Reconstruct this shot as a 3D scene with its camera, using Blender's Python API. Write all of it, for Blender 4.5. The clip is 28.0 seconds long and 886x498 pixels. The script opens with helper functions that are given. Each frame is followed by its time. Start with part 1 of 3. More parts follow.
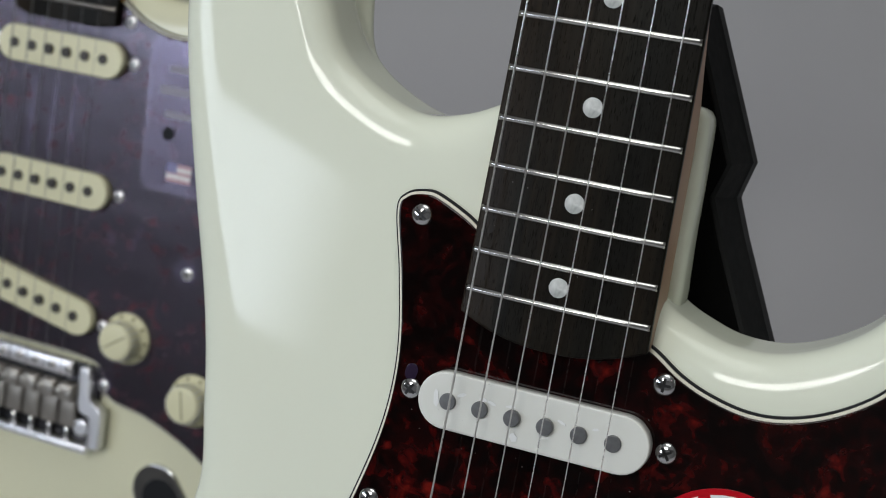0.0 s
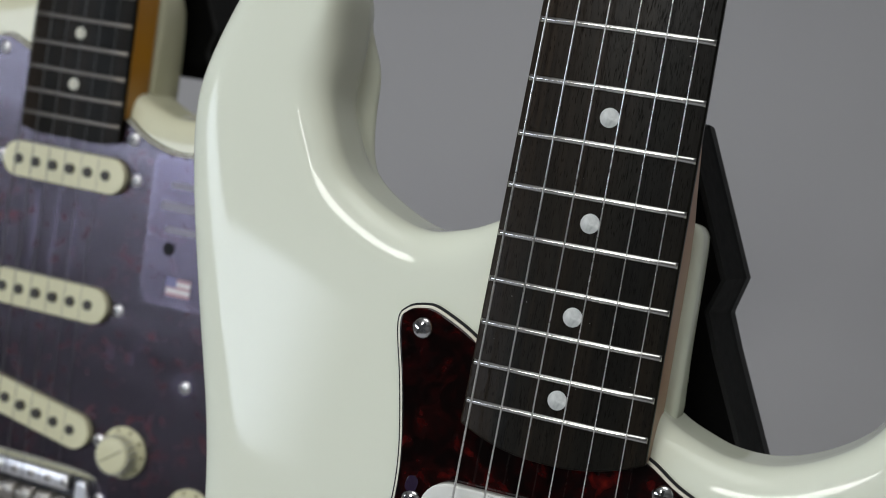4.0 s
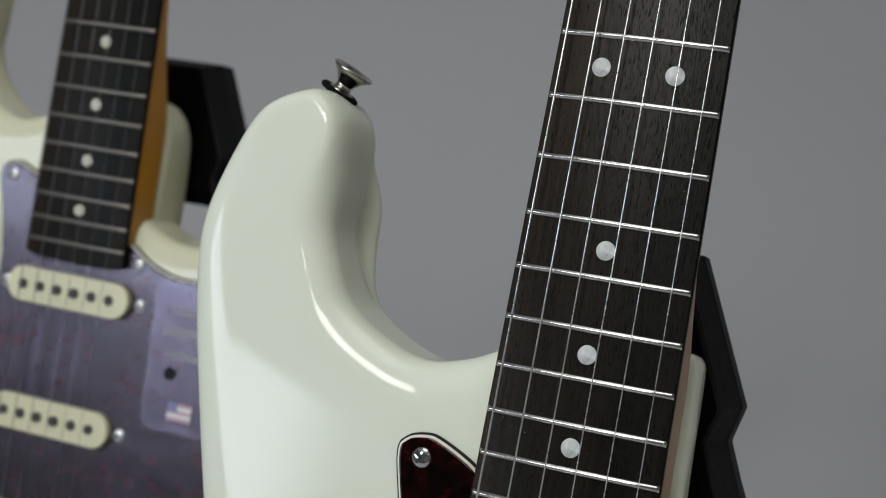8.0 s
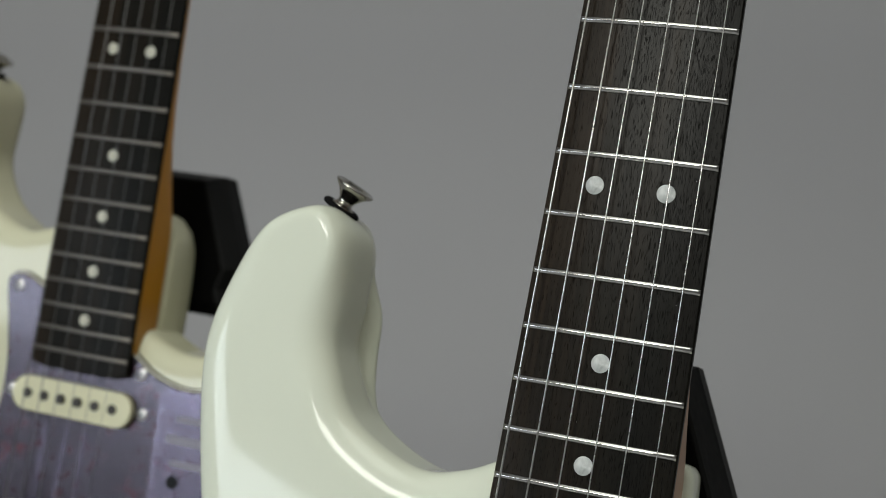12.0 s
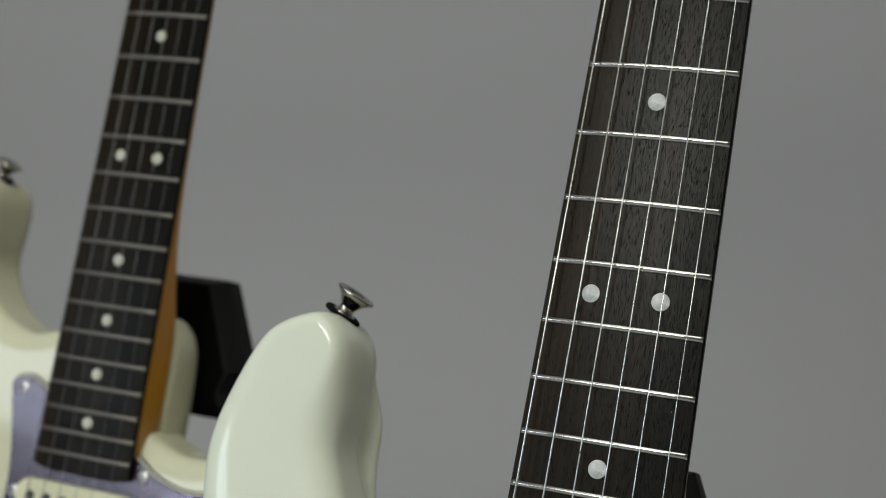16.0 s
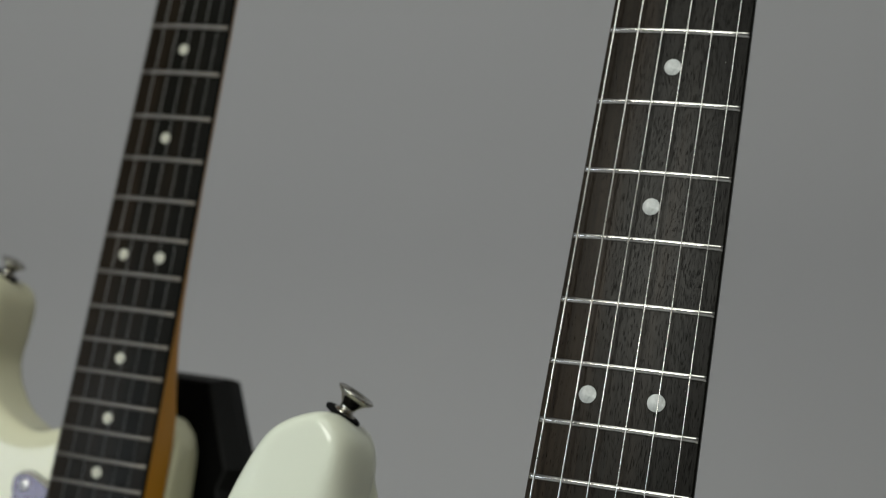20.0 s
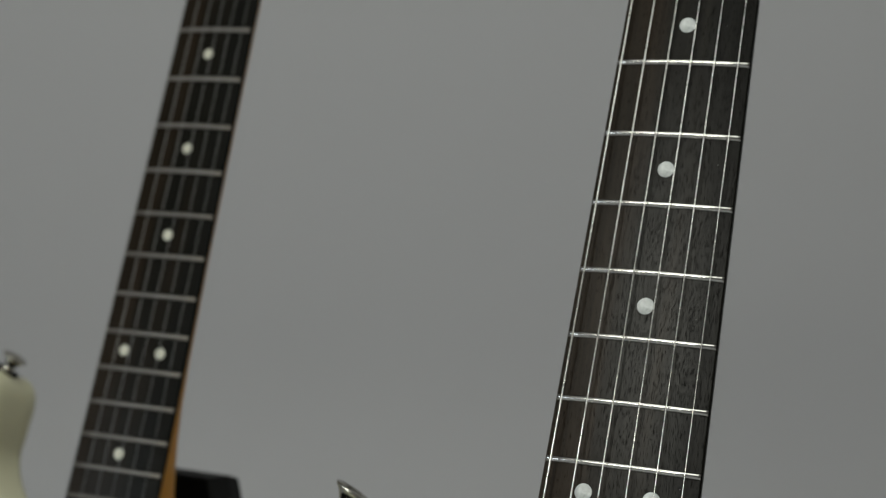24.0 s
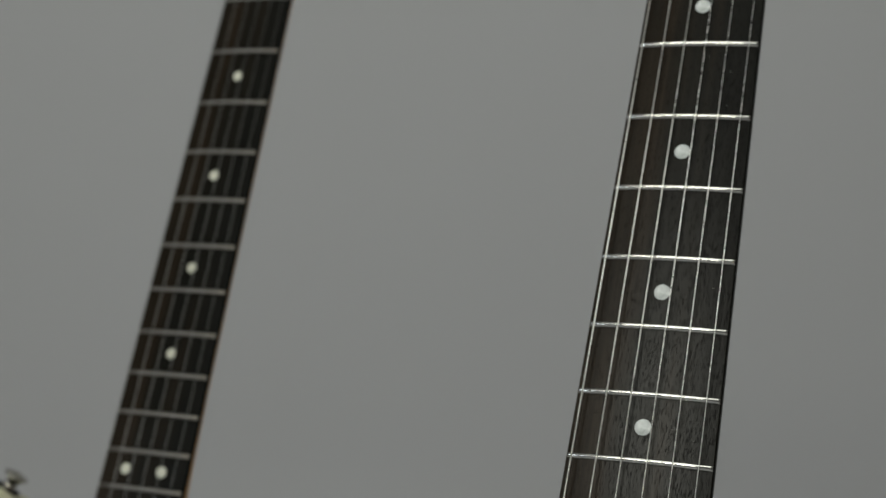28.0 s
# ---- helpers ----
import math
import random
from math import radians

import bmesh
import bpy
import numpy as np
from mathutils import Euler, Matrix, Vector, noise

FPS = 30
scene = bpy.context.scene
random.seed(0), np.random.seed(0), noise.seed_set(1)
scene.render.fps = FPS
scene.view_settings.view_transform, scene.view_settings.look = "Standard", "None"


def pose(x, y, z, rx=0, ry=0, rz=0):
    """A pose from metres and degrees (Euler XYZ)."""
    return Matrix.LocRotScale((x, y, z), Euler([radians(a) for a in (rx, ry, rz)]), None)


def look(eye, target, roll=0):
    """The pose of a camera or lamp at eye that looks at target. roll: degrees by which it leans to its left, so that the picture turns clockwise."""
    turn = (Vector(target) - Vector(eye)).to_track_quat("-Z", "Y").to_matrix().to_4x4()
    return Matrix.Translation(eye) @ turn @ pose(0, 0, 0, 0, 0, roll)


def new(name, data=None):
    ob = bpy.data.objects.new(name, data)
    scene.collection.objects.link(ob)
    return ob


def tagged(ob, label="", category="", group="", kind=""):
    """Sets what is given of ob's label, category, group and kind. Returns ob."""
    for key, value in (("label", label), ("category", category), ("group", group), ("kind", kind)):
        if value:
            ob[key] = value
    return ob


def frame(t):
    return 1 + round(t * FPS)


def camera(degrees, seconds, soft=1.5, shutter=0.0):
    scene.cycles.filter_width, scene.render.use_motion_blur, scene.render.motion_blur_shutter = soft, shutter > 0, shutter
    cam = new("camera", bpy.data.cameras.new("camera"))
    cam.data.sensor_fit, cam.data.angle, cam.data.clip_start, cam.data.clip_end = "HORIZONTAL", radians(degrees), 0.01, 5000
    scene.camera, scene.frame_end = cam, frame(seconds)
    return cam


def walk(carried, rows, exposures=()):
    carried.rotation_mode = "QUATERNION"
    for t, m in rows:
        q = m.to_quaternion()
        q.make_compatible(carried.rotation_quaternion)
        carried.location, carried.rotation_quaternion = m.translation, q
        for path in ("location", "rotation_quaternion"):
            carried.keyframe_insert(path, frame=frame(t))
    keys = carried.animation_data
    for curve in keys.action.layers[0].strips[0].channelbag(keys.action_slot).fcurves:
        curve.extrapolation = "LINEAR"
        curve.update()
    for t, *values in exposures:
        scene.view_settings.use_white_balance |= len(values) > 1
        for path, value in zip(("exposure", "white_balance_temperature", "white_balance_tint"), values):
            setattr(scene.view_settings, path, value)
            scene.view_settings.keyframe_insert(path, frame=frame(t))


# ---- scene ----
cam = camera(34.19, 28.0, soft=1.0)
PATH = [
    (0, 0.0047, -0.2791, 0.6878, 61.123, 0.114, 0.321),
    (1, 0.0035, -0.2816, 0.6892, 62.458, -0.008, 0.197),
    (2, 0.0023, -0.2835, 0.6898, 63.596, -0.112, 0.077),
    (3, 0.0015, -0.2854, 0.6895, 64.690, -0.219, 0.015),
    (6, 0.0018, -0.2887, 0.6951, 68.023, -0.170, 0.009),
    (7, 0.0019, -0.2899, 0.6963, 69.239, -0.250, 0.044),
    (8, 0.0019, -0.2913, 0.6972, 70.381, -0.275, 0.061),
    (9, 0.0022, -0.2936, 0.6985, 71.393, -0.293, 0.081),
    (10, 0.0023, -0.2960, 0.7003, 72.346, -0.302, 0.096),
    (11, 0.0022, -0.2985, 0.7017, 73.367, -0.308, 0.079),
    (12, 0.0024, -0.3014, 0.7039, 74.476, -0.203, 0.056),
    (15, 0.0030, -0.3081, 0.7075, 77.536, -0.305, 0.133),
    (16, 0.0032, -0.3099, 0.7090, 78.374, -0.245, 0.145),
    (17, 0.0030, -0.3124, 0.7104, 79.359, -0.250, 0.118),
    (18, 0.0025, -0.3153, 0.7116, 80.230, -0.251, 0.055),
    (19, 0.0024, -0.3169, 0.7124, 81.095, -0.269, 0.050),
    (20, 0.0027, -0.3186, 0.7130, 82.125, -0.346, 0.067),
    (21, 0.0028, -0.3204, 0.7130, 83.117, -0.428, 0.052),
    (24, 0.0036, -0.3257, 0.7148, 85.920, -0.576, 0.100),
    (25, 0.0035, -0.3277, 0.7152, 86.912, -0.586, 0.089),
    (26, 0.0042, -0.3291, 0.7160, 88.101, -0.655, 0.173),
    (27, 0.0043, -0.3315, 0.7167, 89.299, -0.676, 0.193),
    (28, 0.0041, -0.3345, 0.7172, 90.516, -0.737, 0.178),
]
walk(cam, [(t, pose(*row)) for t, *row in PATH], exposures=[(0, 0.15, 6500, 13), (8, 0.15, 6520, 12.5), (10.5, 0.16, 6700, 9.5), (13, 0.17, 6790, 8), (20, 0.17, 6810, 7), (28, 0.17, 6870, 6)])
cam.data.dof.use_dof = True
cam.data.dof.focus_distance = 0.425
cam.data.dof.aperture_fstop = 13.0
cam.data.dof.aperture_blades = 7

# ---- world and light ----
world = bpy.data.worlds.new("world")
scene.world = world
world.use_nodes = True
world.node_tree.nodes["Background"].inputs[0].default_value = (0.75, 0.8, 0.86, 1)
world.node_tree.nodes["Background"].inputs[1].default_value = 0.05


def area_lamp(name, eye, target, sx, sy, watts, colour):
    data = bpy.data.lights.new(name, "AREA")
    data.shape, data.size, data.size_y, data.energy, data.color = "RECTANGLE", sx, sy, watts, colour
    ob = new(name, data)
    ob.matrix_world = look(eye, target)
    return ob


STRIP = (-1.36, -0.675, 0.94)
STRIP_LONG, STRIP_HIGH = 1.24, 0.30
KEY = (-1.12, -1.65, 2.42)
area_lamp("key_lamp", KEY, (-0.05, 0.15, 0.55), 0.95, 0.72, 33.0, (0.985, 1.0, 0.955))
# overhead fill, added unseen to lift the general light level
FILL = (0.25, 0.0, 2.52)
area_lamp("ceiling_panel_lamp", FILL, (0.25, 0.0, 0.0), 1.2, 1.2, 12.0, (0.96, 1.0, 0.965))
SPOT = (1.35, -1.95, 2.45)
area_lamp("ceiling_spot_lamp", SPOT, (0.0, 0.1, 0.5), 0.07, 0.07, 3.5, (1.0, 0.74, 0.52))

# ---- materials ----


def material(name, colour, rough=0.5, metal=0.0, vary=0.12, scale=40.0, bump=0.0, bump_scale=300.0, coat=0.0, tint=None, stretch=(1, 1, 1)):
    """A principled surface whose colour and gloss vary at two scales, with fine relief."""
    m = bpy.data.materials.new(name)
    m.use_nodes = True
    nt = m.node_tree
    b = nt.nodes["Principled BSDF"]
    b.inputs["Metallic"].default_value = metal
    b.inputs["Coat Weight"].default_value = coat
    b.inputs["Coat Roughness"].default_value = 0.04
    co = nt.nodes.new("ShaderNodeTexCoord")
    mp = nt.nodes.new("ShaderNodeMapping")
    mp.inputs["Scale"].default_value = stretch
    nt.links.new(co.outputs["Object"], mp.inputs[0])
    n1 = nt.nodes.new("ShaderNodeTexNoise")
    n1.inputs["Scale"].default_value = scale
    n1.inputs["Detail"].default_value = 6
    n2 = nt.nodes.new("ShaderNodeTexNoise")
    n2.inputs["Scale"].default_value = bump_scale
    n2.inputs["Detail"].default_value = 4
    for n in (n1, n2):
        nt.links.new(mp.outputs[0], n.inputs["Vector"])
    mix = nt.nodes.new("ShaderNodeMix")
    mix.data_type = "RGBA"
    c2 = tint or tuple(c * (1 - vary) for c in colour)
    mix.inputs[6].default_value = (*colour, 1)
    mix.inputs[7].default_value = (*c2, 1)
    nt.links.new(n1.outputs["Fac"], mix.inputs[0])
    nt.links.new(mix.outputs[2], b.inputs["Base Color"])
    r = nt.nodes.new("ShaderNodeMapRange")
    r.inputs["To Min"].default_value = max(0.02, rough * 0.85)
    r.inputs["To Max"].default_value = min(1.0, rough * 1.2)
    nt.links.new(n2.outputs["Fac"], r.inputs["Value"])
    nt.links.new(r.outputs[0], b.inputs["Roughness"])
    if bump:
        bp = nt.nodes.new("ShaderNodeBump")
        bp.inputs["Strength"].default_value = bump
        bp.inputs["Distance"].default_value = 0.0004
        nt.links.new(n2.outputs["Fac"], bp.inputs["Height"])
        nt.links.new(bp.outputs[0], b.inputs["Normal"])
    return m


def ramp(nt, source, stops):
    r = nt.nodes.new("ShaderNodeValToRGB")
    while len(r.color_ramp.elements) < len(stops):
        r.color_ramp.elements.new(0.5)
    for e, (at, c) in zip(r.color_ramp.elements, stops):
        e.position, e.color = at, (*c, 1)
    nt.links.new(source, r.inputs[0])
    return r


def tortoise(name, rough):
    """Mottled dark red celluloid under gloss."""
    m = material(name, (0.02, 0.003, 0.003), rough)
    nt = m.node_tree
    b = nt.nodes["Principled BSDF"]
    co = nt.nodes.new("ShaderNodeTexCoord")
    n1 = nt.nodes.new("ShaderNodeTexNoise")
    n1.inputs["Scale"].default_value, n1.inputs["Detail"].default_value, n1.inputs["Distortion"].default_value = 70, 6, 1.3
    nt.links.new(co.outputs["Object"], n1.inputs["Vector"])
    n2 = nt.nodes.new("ShaderNodeTexNoise")
    n2.inputs["Scale"].default_value, n2.inputs["Detail"].default_value, n2.inputs["Distortion"].default_value = 210, 7, 0.8
    nt.links.new(co.outputs["Object"], n2.inputs["Vector"])
    add = nt.nodes.new("ShaderNodeMix")
    add.inputs[0].default_value = 0.46
    nt.links.new(n1.outputs["Fac"], add.inputs[2])
    nt.links.new(n2.outputs["Fac"], add.inputs[3])
    r = ramp(nt, add.outputs[0], [(0.45, (0.0022, 0.0008, 0.0008)), (0.54, (0.0095, 0.0012, 0.0012)), (0.61, (0.038, 0.0022, 0.002)), (0.70, (0.125, 0.008, 0.005))])
    nt.links.new(r.outputs[0], b.inputs["Base Color"])
    return m


def dark_wood(name, gloss):
    """Dark open-pored fretboard wood, grain along the neck, browner towards the bass side."""
    m = material(name, (0.035, 0.026, 0.021), 0.29, stretch=(1, 1, 0.06), scale=220, bump=0.2, bump_scale=900)
    nt = m.node_tree
    b = nt.nodes["Principled BSDF"]
    co = nt.nodes.new("ShaderNodeTexCoord")

    def noise(scale, detail, stretch):
        mp = nt.nodes.new("ShaderNodeMapping")
        mp.inputs["Scale"].default_value = stretch
        mp.inputs["Rotation"].default_value = (0, 0.07, 0)
        nt.links.new(co.outputs["Object"], mp.inputs[0])
        n = nt.nodes.new("ShaderNodeTexNoise")
        n.inputs["Scale"].default_value, n.inputs["Detail"].default_value = scale, detail
        nt.links.new(mp.outputs[0], n.inputs["Vector"])
        return n.outputs["Fac"]

    def maths(kind, a, c, plus=0.0):
        n = nt.nodes.new("ShaderNodeMath")
        n.operation = kind
        for k, v in enumerate((a, c, plus)):
            if isinstance(v, float):
                n.inputs[k].default_value = v
            else:
                nt.links.new(v, n.inputs[k])
        return n.outputs[0]

    def tint(a, c):
        mul = nt.nodes.new("ShaderNodeMix")
        mul.data_type, mul.blend_type = "RGBA", "MULTIPLY"
        mul.inputs[0].default_value = 1.0
        nt.links.new(a, mul.inputs[6])
        nt.links.new(c, mul.inputs[7])
        return mul.outputs[2]
    sep = nt.nodes.new("ShaderNodeSeparateXYZ")
    nt.links.new(co.outputs["Object"], sep.inputs[0])
    band = maths("MULTIPLY_ADD", sep.outputs["X"], -5.5, noise(75, 4, (1, 0.2, 0.045)))
    r = ramp(nt, band, [(0.34, (0.0062, 0.0060, 0.0050)), (0.48, (0.0085, 0.0076, 0.0058)), (0.58, (0.0140, 0.0104, 0.0070)), (0.74, (0.022, 0.0148, 0.0092))])
    fine = ramp(nt, noise(800, 5, (1, 0.3, 0.03)), [(0.35, (0.75, 0.75, 0.75)), (0.65, (1.25, 1.25, 1.25))])
    pore = maths("MULTIPLY_ADD", band, 0.10, noise(3900, 1.5, (1, 0.3, 0.10)))
    pr = ramp(nt, pore, [(0.39, (0.4, 0.4, 0.4)), (0.455, (1, 1, 1))])
    nt.links.new(tint(tint(r.outputs[0], fine.outputs[0]), pr.outputs[0]), b.inputs["Base Color"])
    bp = nt.nodes.new("ShaderNodeBump")
    bp.inputs["Strength"].default_value, bp.inputs["Distance"].default_value = 0.5, 0.00015
    nt.links.new(maths("MULTIPLY", pr.outputs[0], gloss), b.inputs["Specular IOR Level"])
    nt.links.new(pr.outputs[0], bp.inputs["Height"])
    nt.links.new(bp.outputs[0], b.inputs["Normal"])
    return m


def clear_film(name, mix=0.039):
    m = bpy.data.materials.new(name)
    m.use_nodes = True
    nt = m.node_tree
    nt.nodes.remove(nt.nodes["Principled BSDF"])
    t = nt.nodes.new("ShaderNodeBsdfTransparent")
    t.inputs[0].default_value = (0.93, 0.92, 0.97, 1)
    g = nt.nodes.new("ShaderNodeBsdfGlossy")
    g.inputs["Color"].default_value = (0.82, 0.74, 0.87, 1)
    g.inputs["Roughness"].default_value = 0.33
    n = nt.nodes.new("ShaderNodeTexNoise")
    n.inputs["Scale"].default_value, n.inputs["Detail"].default_value = 30, 4
    co = nt.nodes.new("ShaderNodeTexCoord")
    nt.links.new(co.outputs["Object"], n.inputs["Vector"])
    bp = nt.nodes.new("ShaderNodeBump")
    bp.inputs["Strength"].default_value, bp.inputs["Distance"].default_value = 0.4, 0.002
    nt.links.new(n.outputs["Fac"], bp.inputs["Height"])
    nt.links.new(bp.outputs[0], g.inputs["Normal"])
    mx = nt.nodes.new("ShaderNodeMixShader")
    mx.inputs[0].default_value = mix
    nt.links.new(t.outputs[0], mx.inputs[1])
    nt.links.new(g.outputs[0], mx.inputs[2])
    nt.links.new(mx.outputs[0], nt.nodes["Material Output"].inputs[0])
    return m


WHITE_PAINT = material("white_lacquer", (0.70, 0.735, 0.622), 0.045, vary=0.03, scale=6, bump_scale=40)
CREAM_PAINT = material("aged_white_lacquer", (0.63, 0.625, 0.46), 0.06, vary=0.03, scale=6, bump_scale=40)
for paint in (WHITE_PAINT, CREAM_PAINT):
    paint.node_tree.nodes["Principled BSDF"].inputs["Specular IOR Level"].default_value = 0.30
TORT = tortoise("red_tortoiseshell", 0.06)
TORT.node_tree.nodes["Principled BSDF"].inputs["Specular IOR Level"].default_value = 0.25
BOARD = dark_wood("dark_fretboard_wood", 0.085)
DULL_BOARD = dark_wood("dull_fretboard_wood", 0.055)
MAPLE = material("pale_maple", (0.47, 0.26, 0.135), 0.35, vary=0.45, scale=60, stretch=(1, 1, 0.08), bump=0.1)
AMBER = material("amber_lacquered_maple", (0.56, 0.245, 0.010), 0.4, vary=0.22, scale=60, stretch=(1, 1, 0.08), coat=0.04)
NICKEL = material("nickel_fret_wire", (0.52, 0.51, 0.49), 0.15, 1.0, vary=0.1, scale=200)
STEEL = material("steel_string", (0.95, 0.94, 0.92), 0.27, 1.0, vary=0.1, scale=400)
WOUND = material("nickel_wound_string", (0.82, 0.81, 0.78), 0.28, 1.0, vary=0.3, scale=900)
CHROME = material("chrome_plate", (0.66, 0.66, 0.66), 0.10, 1.0, vary=0.25, scale=80)
BRIDGE_METAL = material("bright_chrome", (0.95, 0.95, 0.99), 0.36, 1.0, vary=0.08, scale=80)
BUTTON_METAL = material("smoked_nickel", (0.50, 0.48, 0.43), 0.15, 1.0, vary=0.2, scale=200)
OLD_POLE = material("dark_aged_magnet", (0.06, 0.055, 0.05), 0.5, 0.3, vary=0.5, scale=500)
POLE = material("grey_magnet", (0.21, 0.215, 0.22), 0.36, 0.7, vary=0.6, scale=500, bump=0.2)
PEARL = material("pearloid_inlay", (0.64, 0.66, 0.65), 0.4, tint=(0.30, 0.32, 0.315), scale=190)
nt = PEARL.node_tree
for node in list(nt.nodes):
    if node.type == "TEX_NOISE" and node.inputs["Scale"].default_value < 290:
        node.inputs["Distortion"].default_value = 1.2
        swirl = nt.nodes.new("ShaderNodeMapRange")
        swirl.inputs["From Min"].default_value, swirl.inputs["From Max"].default_value = 0.34, 0.68
        nt.links.new(node.outputs["Fac"], swirl.inputs["Value"])
        for link in list(nt.links):
            if link.from_node == node and link.to_node.type == "MIX":
                nt.links.new(swirl.outputs[0], link.to_socket)
PEARL.node_tree.nodes["Principled BSDF"].inputs["Specular IOR Level"].default_value = 0.3
WHITE_PLASTIC = material("white_plastic", (0.64, 0.655, 0.62), 0.33, vary=0.06, scale=90)
AGED_PLASTIC = material("aged_cream_plastic", (0.66, 0.64, 0.43), 0.4, vary=0.10, scale=90)
KNOB_PRINT = material("olive_print", (0.27, 0.25, 0.13), 0.5)
SLOT = material("shaded_screw_slot", (0.05, 0.05, 0.05), 0.35, 1.0, vary=0.4, scale=300)
SADDLE = material("dull_nickel_saddle", (0.43, 0.40, 0.36), 0.40, 1.0, vary=0.3, scale=300)
DULL = material("film_covered_screw", (0.88, 0.87, 0.88), 0.38, 1.0, vary=0.1, scale=200)
OLD_STRING = material("dull_steel_string", (0.24, 0.24, 0.235), 0.42, 1.0, vary=0.2, scale=300)
OLD_FRET = material("dull_fret_wire", (0.31, 0.285, 0.255), 0.34, 1.0, vary=0.2, scale=200)
AGED_PEARL = material("aged_inlay", (0.60, 0.59, 0.49), 0.4, vary=0.2, scale=200)
# dark tone that stands for shade on the chrome bridge plate
BED_SHADE = material("shaded_bridge_bed", (0.05, 0.05, 0.055), 0.35, 1.0)
PLY_BLACK = material("black_ply", (0.008, 0.009, 0.011), 0.6)
PLY_BLACK.node_tree.nodes["Principled BSDF"].inputs["Specular IOR Level"].default_value = 0.2
PLY_CREAM = material("cream_ply", (0.74, 0.72, 0.61), 0.4)
FELT = material("black_felt", (0.006, 0.006, 0.0065), 0.95, bump=0.5)
FELT.node_tree.nodes["Principled BSDF"].inputs["Specular IOR Level"].default_value = 0.08
STAND_BLACK = material("black_stand_plastic", (0.013, 0.0135, 0.014), 0.6, vary=0.3, bump=0.3)
STAND_BLACK.node_tree.nodes["Principled BSDF"].inputs["Specular IOR Level"].default_value = 0.12
# blacker copy of the stand plastic, for the face turned from the light
STAND_SHADE = material("black_shaded_face", (0.0025, 0.0025, 0.0025), 0.95, vary=0.3, bump=0.3)
STAND_SHADE.node_tree.nodes["Principled BSDF"].inputs["Specular IOR Level"].default_value = 0.06
RUBBER = material("black_rubber", (0.014, 0.014, 0.014), 0.8, bump=0.3)
RED = material("red_sticker_vinyl", (0.46, 0.004, 0.012), 0.16, vary=0.15, scale=120)
STICKER_WHITE = material("white_print", (0.75, 0.75, 0.75), 0.45)
STICKER_GREY = clear_film("frosted_label", 0.042)
LABEL_RIM = clear_film("label_rim", 0.08)
PRINT_GREY = material("pale_print", (0.26, 0.25, 0.30), 0.5)
FLAG_RED = material("flag_red", (0.50, 0.32, 0.36), 0.5)
FLAG_BLUE = material("flag_blue", (0.20, 0.20, 0.36), 0.5)
FILM = clear_film("protective_film")
FILM_FOLD_GLEAM = clear_film("film_fold_and_gleam", 0.035)
FILM_BIT = material("curled_clear_film", (0.22, 0.21, 0.22), 0.15)
SCRAP = material("clear_film_scrap", (0.80, 0.82, 0.82), 0.05)
TAB_PURPLE = material("purple_film_tab", (0.02, 0.012, 0.03), 0.1)
LINT = material("pale_lint", (0.30, 0.30, 0.29), 0.9)
PAPER = material("grey_backdrop_paper", (0.447, 0.449, 0.469), 0.9, vary=0.05, scale=1.5, bump=0.15, bump_scale=400)
FLOOR_MAT = material("grey_floor_paper", (0.45, 0.45, 0.45), 0.85, vary=0.06, scale=2, bump=0.15)
WALL_MAT = material("grey_room_paint", (0.30, 0.30, 0.30), 0.9, vary=0.05, scale=3, bump=0.2)
CEIL_MAT = material("white_ceiling_paint", (0.7, 0.7, 0.7), 0.9, vary=0.04, scale=3, bump=0.2)
HOUSING = material("black_lamp_housing", (0.02, 0.02, 0.02), 0.6)



def diffuser_cloth(name, strength, colour):
    """Cloth lit from behind, which fades out towards the far end of the box."""
    m = bpy.data.materials.new(name)
    m.use_nodes = True
    nt = m.node_tree
    b = nt.nodes["Principled BSDF"]
    b.inputs["Base Color"].default_value = (0.8, 0.8, 0.8, 1)
    b.inputs["Roughness"].default_value = 0.8
    b.inputs["Emission Color"].default_value = (*colour, 1)
    co = nt.nodes.new("ShaderNodeTexCoord")
    sep = nt.nodes.new("ShaderNodeSeparateXYZ")
    nt.links.new(co.outputs["Object"], sep.inputs[0])
    fade = nt.nodes.new("ShaderNodeMapRange")
    fade.interpolation_type = "SMOOTHSTEP"
    for key, value in (("From Min", -0.62), ("From Max", -0.44), ("To Min", 0.2 * strength), ("To Max", strength)):
        fade.inputs[key].default_value = value
    nt.links.new(sep.outputs["Y"], fade.inputs["Value"])
    nt.links.new(fade.outputs[0], b.inputs["Emission Strength"])
    return m


DIFFUSER = diffuser_cloth("lit_diffuser_cloth", 7.0, (0.77, 0.88, 1.0))

# ---- mesh helpers ----
MM = 0.001


def part(name, bm, mat, parent=None, label="", smooth=True, flat_caps=True):
    me = bpy.data.meshes.new(name)
    for f in bm.faces:
        f.smooth = smooth and not (flat_caps and len(f.verts) > 4)
    bmesh.ops.recalc_face_normals(bm, faces=bm.faces[:])
    bm.to_mesh(me)
    bm.free()
    me.materials.append(mat)
    ob = new(name, me)
    if parent is not None:
        ob.parent = parent
    if label:
        ob["label"] = label
    return ob


def share(name, me, parent, m, label=""):
    ob = new(name, me)
    ob.parent = parent
    ob.matrix_basis = m
    if label:
        ob["label"] = label
    return ob


